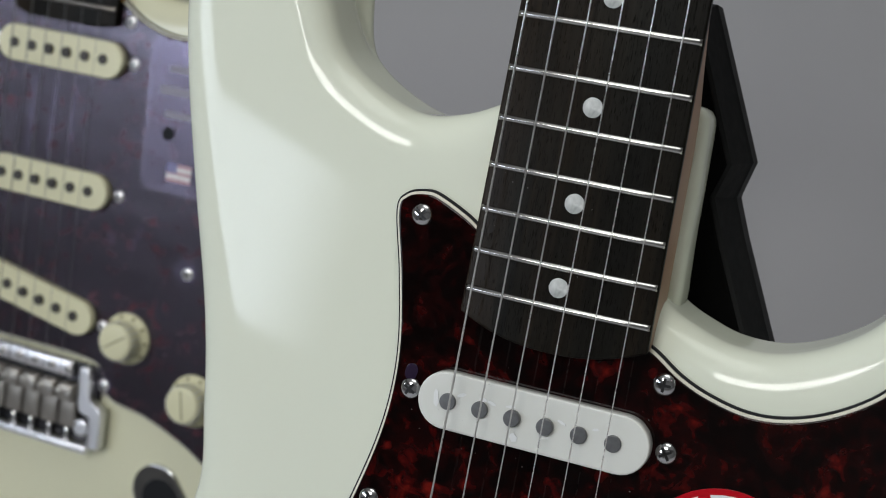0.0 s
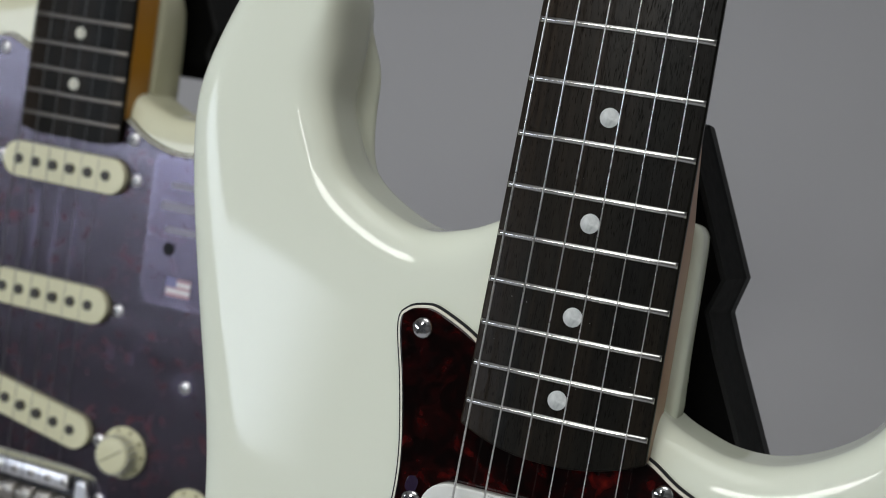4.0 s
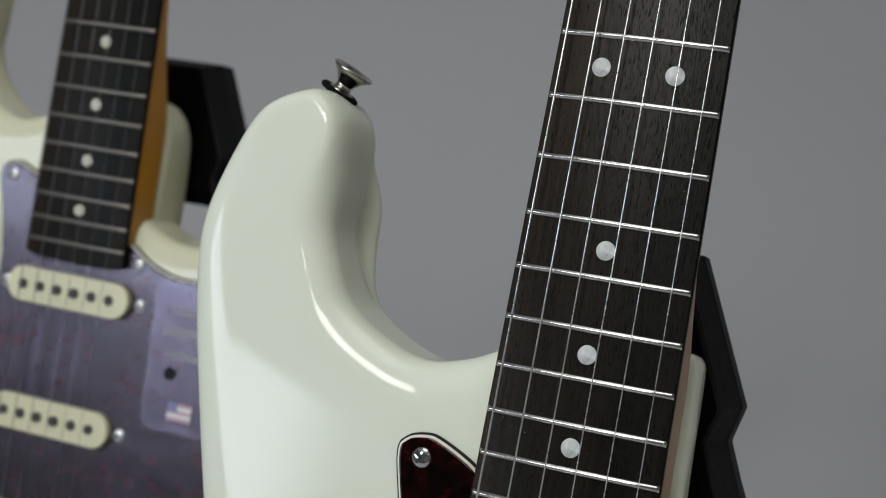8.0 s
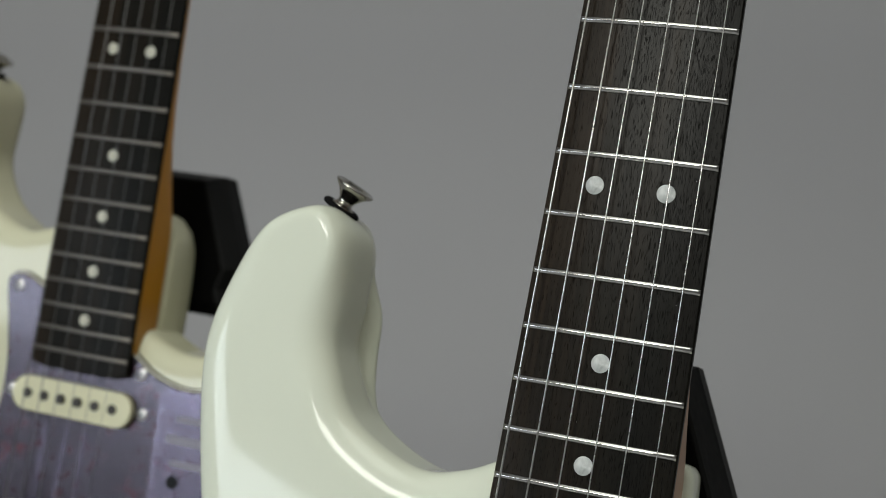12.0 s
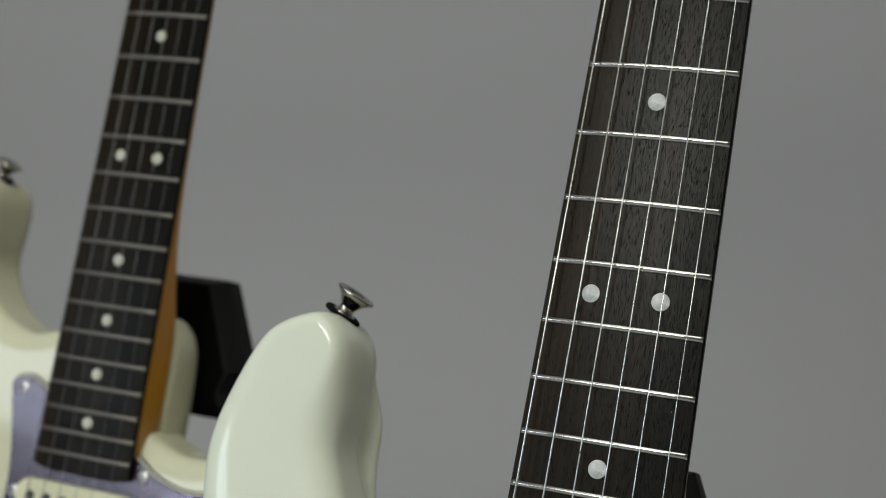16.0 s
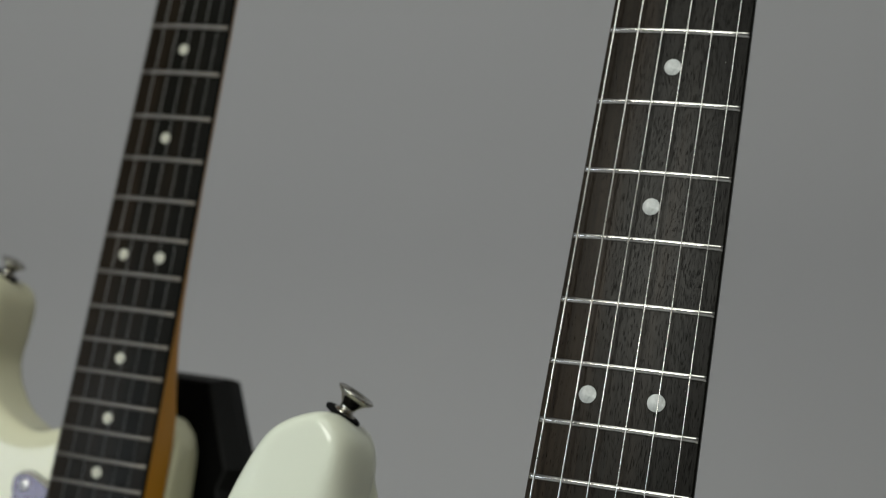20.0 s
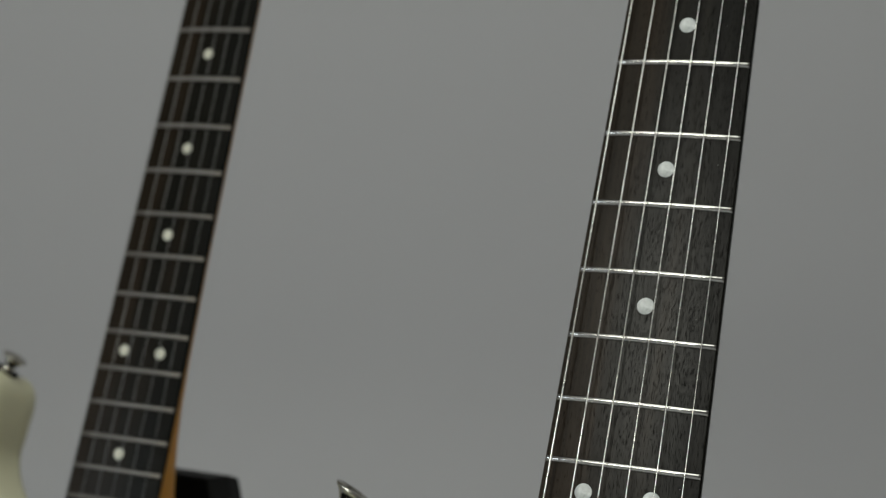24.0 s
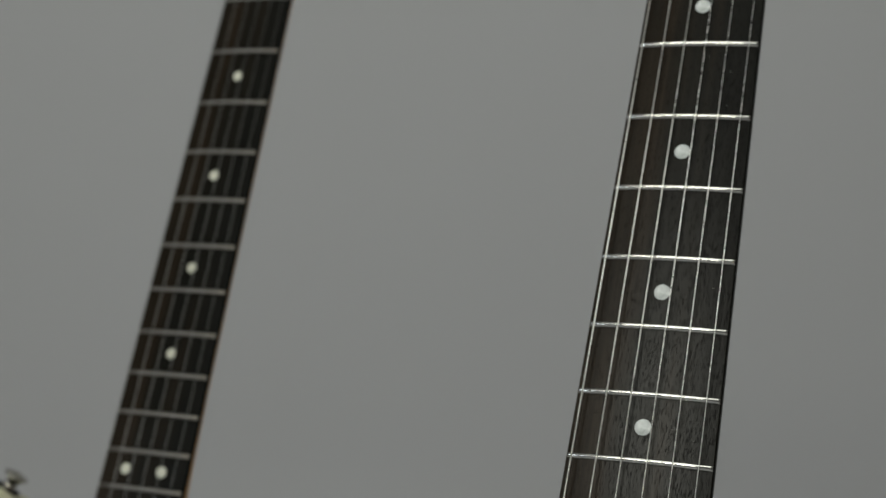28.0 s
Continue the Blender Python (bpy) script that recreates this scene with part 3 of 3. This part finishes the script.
    # frets
    for f in range(1, frets + 1):
        z = fret_z(f)
        w0 = half_width(z) - 0.45
        bm = bmesh.new()
        layers = []
        for i in range(17):
            u = -1 + 2 * i / 16
            u = math.copysign(1 - 0.8 / w0, u) if i in (1, 15) else u
            w = w0 * u
            end = max(0.0, (abs(w) - (w0 - 0.8)) / 0.8)
            h = 0.95 * (1 - 0.4 * end)
            y = 1.0 + w * w / 482
            layers.append([(w, y - h * s, z + 0.98 * c) for c, s in ((-1.06, -0.3), (-1.04, 0.05), (-0.9, 0.36), (-0.66, 0.67), (-0.34, 0.9), (0, 1), (0.34, 0.9), (0.66, 0.67), (0.9, 0.36), (1.04, 0.05), (1.06, -0.3))])
        rings(bm, layers)
        part("fret", bm, NICKEL, board)
    # position dots
    for f in (3, 5, 7, 9, 12, 15, 17, 19, 21):
        z = (fret_z(f) + fret_z(f - 1)) / 2
        for x in ((-11, 11) if f == 12 else (0,)):
            bm = bmesh.new()
            lathe(bm, [(2.85, 0.6), (2.85, -0.06), (2.72, -0.10), (0.05, -0.10)], 28)
            dot = part("inlay_dot", bm, PEARL, board)
            dot.location = (x * MM, (1.0 + x * x / 482) * MM, z * MM)
            dot.rotation_euler = (0, 0, math.atan(x / 241))
    # nut and plain head
    bm = bmesh.new()
    box(bm, -21 * MM, 21 * MM, -0.3 * MM, 5 * MM, 647.6 * MM, 651 * MM, 0.4 * MM)
    part("nut", bm, PLY_CREAM, neck)
    bm = bmesh.new()
    head = [(-21, 640), (21, 640), (24, 668), (33, 700), (40, 760), (40, 806), (20, 832), (-6, 828), (-22, 806), (-30, 770), (-38, 735), (-40, 700), (-28, 676), (-21, 660)]
    slab(bm, spline(head, 4), 6.5, 20.5, 1.0)
    part("headstock", bm, neck_wood, neck, flat_caps=True)
    # strings
    for i, (gauge, wound) in enumerate(((0.66, 1), (0.55, 1), (0.46, 1), (0.37, 0), (0.32, 0), (0.28, 0))):
        xb, xn = -26.2 + 10.0 * i, -19.1 + 7.48 * i
        bm = bmesh.new()
        tube(bm, (xb * MM, -3.6 * MM, 0), (xn * MM, -0.55 * MM, 648 * MM), gauge / 2 * MM, gauge / 2 * MM, 12)
        part("string", bm, WOUND if wound else STEEL, root, "wound steel string" if wound else "plain steel string")
    # strap button on the horn
    bm = bmesh.new()
    lathe(bm, [(6.6, 0.0), (7.0, -0.5), (7.0, -1.2), (6.4, -1.7), (1.0, -1.7)], 28)
    felt = part("felt_washer", bm, FELT, root, "black felt washer under the strap button")
    axis = Vector((0.46, -0.06, 0.88)).normalized()
    turn = axis.to_track_quat("-Y", "Z").to_matrix().to_4x4()
    felt.matrix_basis = Matrix.Translation((-105.6 * MM, 30 * MM, 319.0 * MM)) @ turn
    bm = bmesh.new()
    lathe(bm, [(4.4, -2.2), (4.1, -2.6), (3.2, -3.0), (2.7, -3.9), (3.0, -5.0), (4.7, -7.4), (7.2, -9.5), (7.4, -10.0), (6.9, -10.4), (4.5, -10.1), (4.3, -9.6), (0.3, -9.6)], 30)
    btn = part("strap_button", bm, BUTTON_METAL, root, "flared nickel strap button")
    btn.matrix_basis = felt.matrix_basis @ Matrix.Translation((0, 0.6 * MM, 0))
    return root


G1 = Matrix.Translation((0, 0, 0.300)) @ pose(0, 0, 0, -23.5, 2.005, -21.284)
G2 = pose(-0.205, 0.3077, 0.2947, -20.141, 1.519, -23.08)
front = guitar(G1, WHITE_PAINT, WHITE_PLASTIC, MAPLE, "pale maple neck with a satin finish", "glossy white electric guitar with dark red tortoiseshell pickguard on a stand")
rear = guitar(G2, CREAM_PAINT, AGED_PLASTIC, AMBER, "amber lacquered maple neck", "cream electric guitar with aged plastic parts on a black stand", frets=22)
for piece in rear.children_recursive:
    if piece.name.split(".")[0] == "screw":
        piece.material_slots[0].link = "OBJECT"
        piece.material_slots[0].material = DULL
    if piece.name.split(".")[0] in ("inlay_dot", "fret"):
        piece.material_slots[0].link = "OBJECT"
        piece.material_slots[0].material = AGED_PEARL if piece.name.startswith("inlay") else OLD_FRET
    if piece.name.split(".")[0] == "pole_piece":
        piece.material_slots[0].link = "OBJECT"
        piece.material_slots[0].material = OLD_POLE
    if piece.name.split(".")[0] == "string":
        piece.material_slots[0].link = "OBJECT"
        piece.material_slots[0].material = OLD_STRING

# red round sticker on the front pickguard
bm = bmesh.new()
slab(bm, disc(24.5, 48, 59.4, 128.4), 6.72, 6.98, 0.05)
st = tagged(part("sticker", bm, RED, smooth=False), "round red vinyl sticker with white rings on the pickguard", "sticker")
st.matrix_world = G1
bm = bmesh.new()
for r0, r1, y in ((22.7, 21.7, 6.66), (20.4, 20.0, 6.66)):
    n = 40
    a = [bm.verts.new(((59.4 + r0 * math.cos(2 * math.pi * i / n)) * MM, y * MM, (128.4 + r0 * math.sin(2 * math.pi * i / n)) * MM)) for i in range(n)]
    b = [bm.verts.new(((59.4 + r1 * math.cos(2 * math.pi * i / n)) * MM, y * MM, (128.4 + r1 * math.sin(2 * math.pi * i / n)) * MM)) for i in range(n)]
    for i in range(n):
        if i % 10 != 2:
            bm.faces.new((a[i], a[(i + 1) % n], b[(i + 1) % n], b[i]))
part("printed_ring", bm, STICKER_WHITE, st, "white printed ring", smooth=False)

# film and label on the rear pickguard
bm = bmesh.new()
g = anticlockwise(spline(GUARD, 6))
slab(bm, inset(g, 2.2), 6.4, 6.5)
film = tagged(part("protective_film", bm, FILM), "clear wrinkled protective film still on the pickguard", "film")
film.matrix_world = G2
# wrinkles and blisters of lifted film; the three long strips draw the strings' reflections
for pts, w in (([(53, 85), (51, 78), (48, 70)], 1.6), ([(36, 78), (37, 75), (37, 72)], 2.4), ([(-15.5, 143), (-15.8, 125), (-16, 107)], 1.7), ([(-3, 143), (-3.5, 125), (-4, 106)], 2.0), ([(8.5, 144), (8, 126), (7.6, 107)], 1.3)):
    bm = bmesh.new()
    side = [(x - w * math.sin(math.pi * (i + 0.5) / len(pts)), z) for i, (x, z) in enumerate(pts)]
    back = [(x + w * math.sin(math.pi * (i + 0.5) / len(pts)), z) for i, (x, z) in enumerate(pts)]
    lp = anticlockwise(spline(side + back[::-1], 4))
    slab(bm, lp, 6.2, 6.42, 0.12)
    part("film_wrinkle", bm, FILM_FOLD_GLEAM, film, "lifted fold of clear film, the three long ones drawn as string reflections")
for x, z in ((80, 67), (-60, 45), (42, 3), (-47, 122)):
    bm = bmesh.new()
    slab(bm, disc(6.5, 24, x - 0.8, z + 1.0), 6.25, 6.42, 0.1)
    part("film_blister", bm, FILM_FOLD_GLEAM, film, "small blister of film round a screw")
bm = bmesh.new()
rr = []
for cx, cz, a0 in ((78, 168, 0), (52, 168, 90), (54, 108, 180), (80, 108, 270)):
    for i in range(6):
        a = radians(a0 + 18 * i)
        rr.append((cx + 5 * math.cos(a), cz + 5 * math.sin(a)))
slab(bm, rr, 6.05, 6.2)
lab = tagged(part("hang_label", bm, STICKER_GREY), "translucent grey label with small flag and printed lines", "label")
lab.matrix_world = G2
bm = bmesh.new()
outer, within = anticlockwise(rr), inset(anticlockwise(rr), 1.6)
n = len(outer)
va = [bm.verts.new((x * MM, 6.02 * MM, z * MM)) for x, z in outer]
vb = [bm.verts.new((x * MM, 6.02 * MM, z * MM)) for x, z in within]
for i in range(n):
    bm.faces.new((va[i], va[(i + 1) % n], vb[(i + 1) % n], vb[i]))
part("label_rim", bm, LABEL_RIM, lab, "paler welded rim", smooth=False)
for z, x0, x1, h in ((160, 58, 78, 3.0), (150, 54, 80, 4.0), (139, 58, 80, 3.0)):
    bm = bmesh.new()
    slab(bm, [(x0, z - h / 2), (x1, z - h / 2), (x1, z + h / 2), (x0, z + h / 2)], 5.9, 6.0)
    part("print_bar", bm, PRINT_GREY, lab, smooth=False)
bm = bmesh.new()
slab(bm, disc(3.2, 20, 61, 130), 5.85, 6.0)
part("dark_spot", bm, PLY_BLACK, lab)
for i in range(5):
    bm = bmesh.new()
    z = 108.5 + 1.7 * i
    slab(bm, [(62.5, z), (75.5, z), (75.5, z + 1.6), (62.5, z + 1.6)], 5.9, 6.0)
    part("flag_stripe", bm, FLAG_RED if i % 2 == 0 else STICKER_WHITE, lab, smooth=False)
bm = bmesh.new()
slab(bm, [(62.5, 112.6), (68, 112.6), (68, 117), (62.5, 117)], 5.8, 5.88)
part("flag_field", bm, FLAG_BLUE, lab, smooth=False)

# ---- stands ----


def stand(m, dx, lift, foot_z):
    root = tagged(new("guitar_stand"), "black folding A-frame guitar stand under a guitar", "guitar stand", "guitar stands")
    foot = m @ Vector((dx * MM, 0.075, -0.2))
    root.matrix_world = Matrix.Translation((foot.x, foot.y, 0)) @ pose(0, 0, 0, 0, 0, -21.284)
    inv = root.matrix_world.inverted() @ m
    bm = bmesh.new()
    head = [(-17, 288), (17, 288), (38, 241), (35, 229), (40, 217), (53, 189), (70, 153), (40, 118), (-40, 118), (-70, 153), (-53, 189), (-40, 217), (-35, 229), (-38, 241)]
    head = [(min(x, 39) if z < foot_z else x, max(z, foot_z)) if x > 0 else (max(x, -39) if z < foot_z else x, max(z, foot_z)) for x, z in head]
    head = [p for i, p in enumerate(head) if p != head[i - 1]]
    edge = anticlockwise([(x + dx, z + lift) for x, z in head])
    # a hollow-cornered shell that slopes back from its face; an added black plate stands for the face's shade
    face = inset(edge, 5.0)
    rings(bm, [[(x, y, z) for x, z in lp] for lp, y in ((inset(edge, 6.0), 58.5), (face, 58.7), (inset(edge, 0.8), 71.0), (edge, 72.5), (edge, 84.0), (inset(edge, 1.2), 85.0))])
    hd = part("back_rest", bm, STAND_BLACK, root, flat_caps=True, smooth=False)
    hd.matrix_basis = inv
    bm = bmesh.new()
    slab(bm, inset(edge, 6.5), 57.2, 58.9, 0.5)
    part("foam_pad", bm, STAND_SHADE, hd, "matt black plate added for the shade on the front face", flat_caps=True, smooth=False)
    to_root = lambda p: inv @ (Vector((p[0] + dx, p[1], p[2])) * MM)
    floor_z = 0.0

    def down(p, d):
        a = to_root(p)
        q = (inv.to_3x3() @ Vector(d)).normalized()
        return a, a + q * (a.z - floor_z - 0.012) / max(1e-6, -q.z)

    def beam(name, a, b, w, label=""):
        bm = bmesh.new()
        tube(bm, a, b, w, w, 12)
        return part(name, bm, STAND_BLACK, root, label)
    for s in (-1, 1):
        a, b = down((s * 52, 72, 224) if foot_z else (s * 52, 72, 150), (s * (0.6 if foot_z else 0.34), 0, -1))
        beam("front_leg", a, b, 0.013)
        bm = bmesh.new()
        tube(bm, b + Vector((0, 0, 0.012)), b - Vector((0, 0, 0.012)), 0.017, 0.019, 14)
        part("rubber_foot", bm, RUBBER, root)
        a, b = down((s * (34 if foot_z else 12), 93, 205), (s * 0.05, 0.75, -1))
        beam("rear_leg", a, b, 0.011)
        bm = bmesh.new()
        tube(bm, b + Vector((0, 0, 0.012)), b - Vector((0, 0, 0.012)), 0.015, 0.017, 14)
        part("rubber_foot", bm, RUBBER, root)
        arm_a, arm_b = to_root((s * 150, 74, -158)), to_root((s * 92 - dx, 68, -163))
        beam("arm_link", arm_a, arm_b, 0.008)
        arm_c = to_root((s * 92 - dx, -12, -166))
        beam("cradle_arm", arm_b, arm_c, 0.009, "padded cradle arm under the body")
        beam("arm_tip", arm_c, to_root((s * 92 - dx, -16, -140)), 0.009)
    beam("hinge_bar", to_root((-54 if foot_z else -34, 86, 232)), to_root((54 if foot_z else 34, 86, 232)), 0.009)
    return root


stand(G1, 0, 0, 0)
stand(G2, 6, -5, 214)

# ---- lamps' housings ----
bm = bmesh.new()
box(bm, STRIP[0] - 0.10, STRIP[0] - 0.01, STRIP[1] - STRIP_LONG / 2 - 0.03, STRIP[1] + STRIP_LONG / 2 + 0.03, STRIP[2] - STRIP_HIGH / 2 - 0.02, STRIP[2] + STRIP_HIGH / 2 + 0.02, 0.01)
sb = tagged(part("strip_softbox", bm, HOUSING, smooth=False), "long black strip softbox on a light stand", "softbox")
bm = bmesh.new()
box(bm, -0.004, 0.004, -STRIP_LONG / 2, STRIP_LONG / 2, -STRIP_HIGH / 2, STRIP_HIGH / 2, 0.002)
part("diffuser", bm, DIFFUSER, sb, "glowing cool white fabric diffuser", smooth=False).location = STRIP
bm = bmesh.new()
tube(bm, (STRIP[0] - 0.06, STRIP[1], 0.0), (STRIP[0] - 0.06, STRIP[1], STRIP[2] - 0.15), 0.016, 0.014, 12)
part("pole", bm, HOUSING, sb)
bm = bmesh.new()
slab(bm, [(-490, -375), (490, -375), (490, 375), (-490, 375)], 0, 140, 12)
key = tagged(part("key_softbox", bm, HOUSING, smooth=False), "black rectangular softbox on a tall light stand", "softbox")
key.matrix_world = look(KEY, (-0.05, 0.15, 0.55)) @ pose(0, 0, 0.012, 90, 0, 0)
bm = bmesh.new()
tube(bm, (0, 0, 0), (0, 0, KEY[2] - 0.1), 0.017, 0.014, 12)
pole = part("pole", bm, HOUSING, key)
pole.matrix_world = Matrix.Translation((KEY[0] - 0.06, KEY[1] - 0.1, 0))
bm = bmesh.new()
lathe(bm, [(45, -150), (45, 0), (60, 0), (60, -12), (45.5, -12)], 24)
spot = tagged(part("ceiling_spot", bm, HOUSING), "small black ceiling spotlight", "spotlight")
spot.matrix_world = Matrix.Translation((SPOT[0], SPOT[1], 2.6)) @ pose(0, 0, 0, 90, 0, 0)

# ---- leavings of the packing film on the front guitar ----
bm = bmesh.new()
pts = [(-27.6 - 0.5 * math.sin(i * 1.9), 6.6 - 0.5 * math.cos(i * 2.3), 192.5 + 1.2 * i) for i in range(12)]
for a, b in zip(pts, pts[1:]):
    tube(bm, [c * MM for c in a], [c * MM for c in b], 0.00022, 0.00022, 6)
shred = tagged(part("film_shred", bm, FILM_BIT), "curled shred of clear film beside the fretboard", "film")
shred.matrix_world = G1
bm = bmesh.new()
slab(bm, stadium(5.2, 3.8, -40.6, 163.3, radians(80)), 6.5, 6.75, 0.08)
tab = tagged(part("film_tab", bm, TAB_PURPLE), "small purple pull tab of film on the pickguard", "film tab")
tab.matrix_world = G1
rng = random.Random(4)
bm = bmesh.new()
for i in range(44):
    on_board = i % 2
    if on_board:
        z = rng.uniform(190, 560)
        x = rng.uniform(-0.9, 0.9) * half_width(z)
        y = 0.92 + x * x / 482
    else:
        x, z, y = rng.uniform(-40, 40), rng.uniform(140, 182), 6.9
        if abs(z - 158.3) < 10 and abs(x) < 37:
            y = 2.35
    r = rng.uniform(0.04, 0.11)
    slab(bm, [(x - r, z - r), (x + r * rng.uniform(0.6, 2.2), z - r * 0.8), (x + r, z + r), (x - r * 0.7, z + r * rng.uniform(0.6, 2.0))], y - 0.1, y)
lint = tagged(part("dust", bm, LINT, smooth=False), "fine pale dust specks on fretboard and pickguard", "dust", kind="stuff")
lint.matrix_world = G1

# housing for the added overhead fill lamp
bm = bmesh.new()
box(bm, FILL[0] - 0.64, FILL[0] + 0.64, FILL[1] - 0.64, FILL[1] + 0.64, FILL[2] + 0.012, 2.6, 0.008)
tagged(part("ceiling_light", bm, HOUSING, smooth=False), "square dark housing of an added overhead fill lamp", "ceiling light")

# scraps of film torn round the pole pieces
for x, z, w, h, turn in ((-30.2, 158.5, 1.6, 5.5, 10), (-22.6, 161.2, 2.8, 1.1, 25), (-16.0, 161.4, 2.4, 1.3, -5), (-13.2, 161.0, 2.8, 1.0, -15), (-7.5, 161.4, 3.0, 0.9, 8), (-5.2, 152.8, 2.2, 2.8, 40), (2.6, 159.8, 2.2, 0.8, 15), (8.0, 160.6, 2.8, 0.9, -20), (18.0, 161.0, 2.0, 0.8, 12)):
    bm = bmesh.new()
    c, q = math.cos(radians(turn)), math.sin(radians(turn))
    lp = [(-w / 2, -h * 0.3), (w * 0.1, -h / 2), (w / 2, -h * 0.2), (w * 0.35, h * 0.4), (-w * 0.1, h * 0.5), (-w * 0.45, h * 0.25)]
    slab(bm, [(x + c * u - q * v, z + q * u + c * v) for u, v in lp], 2.1, 2.25)
    bit = tagged(part("film_scrap", bm, SCRAP), "tiny torn scrap of clear film on the pickup cover", "film", "film scraps")
    bit.matrix_world = G1
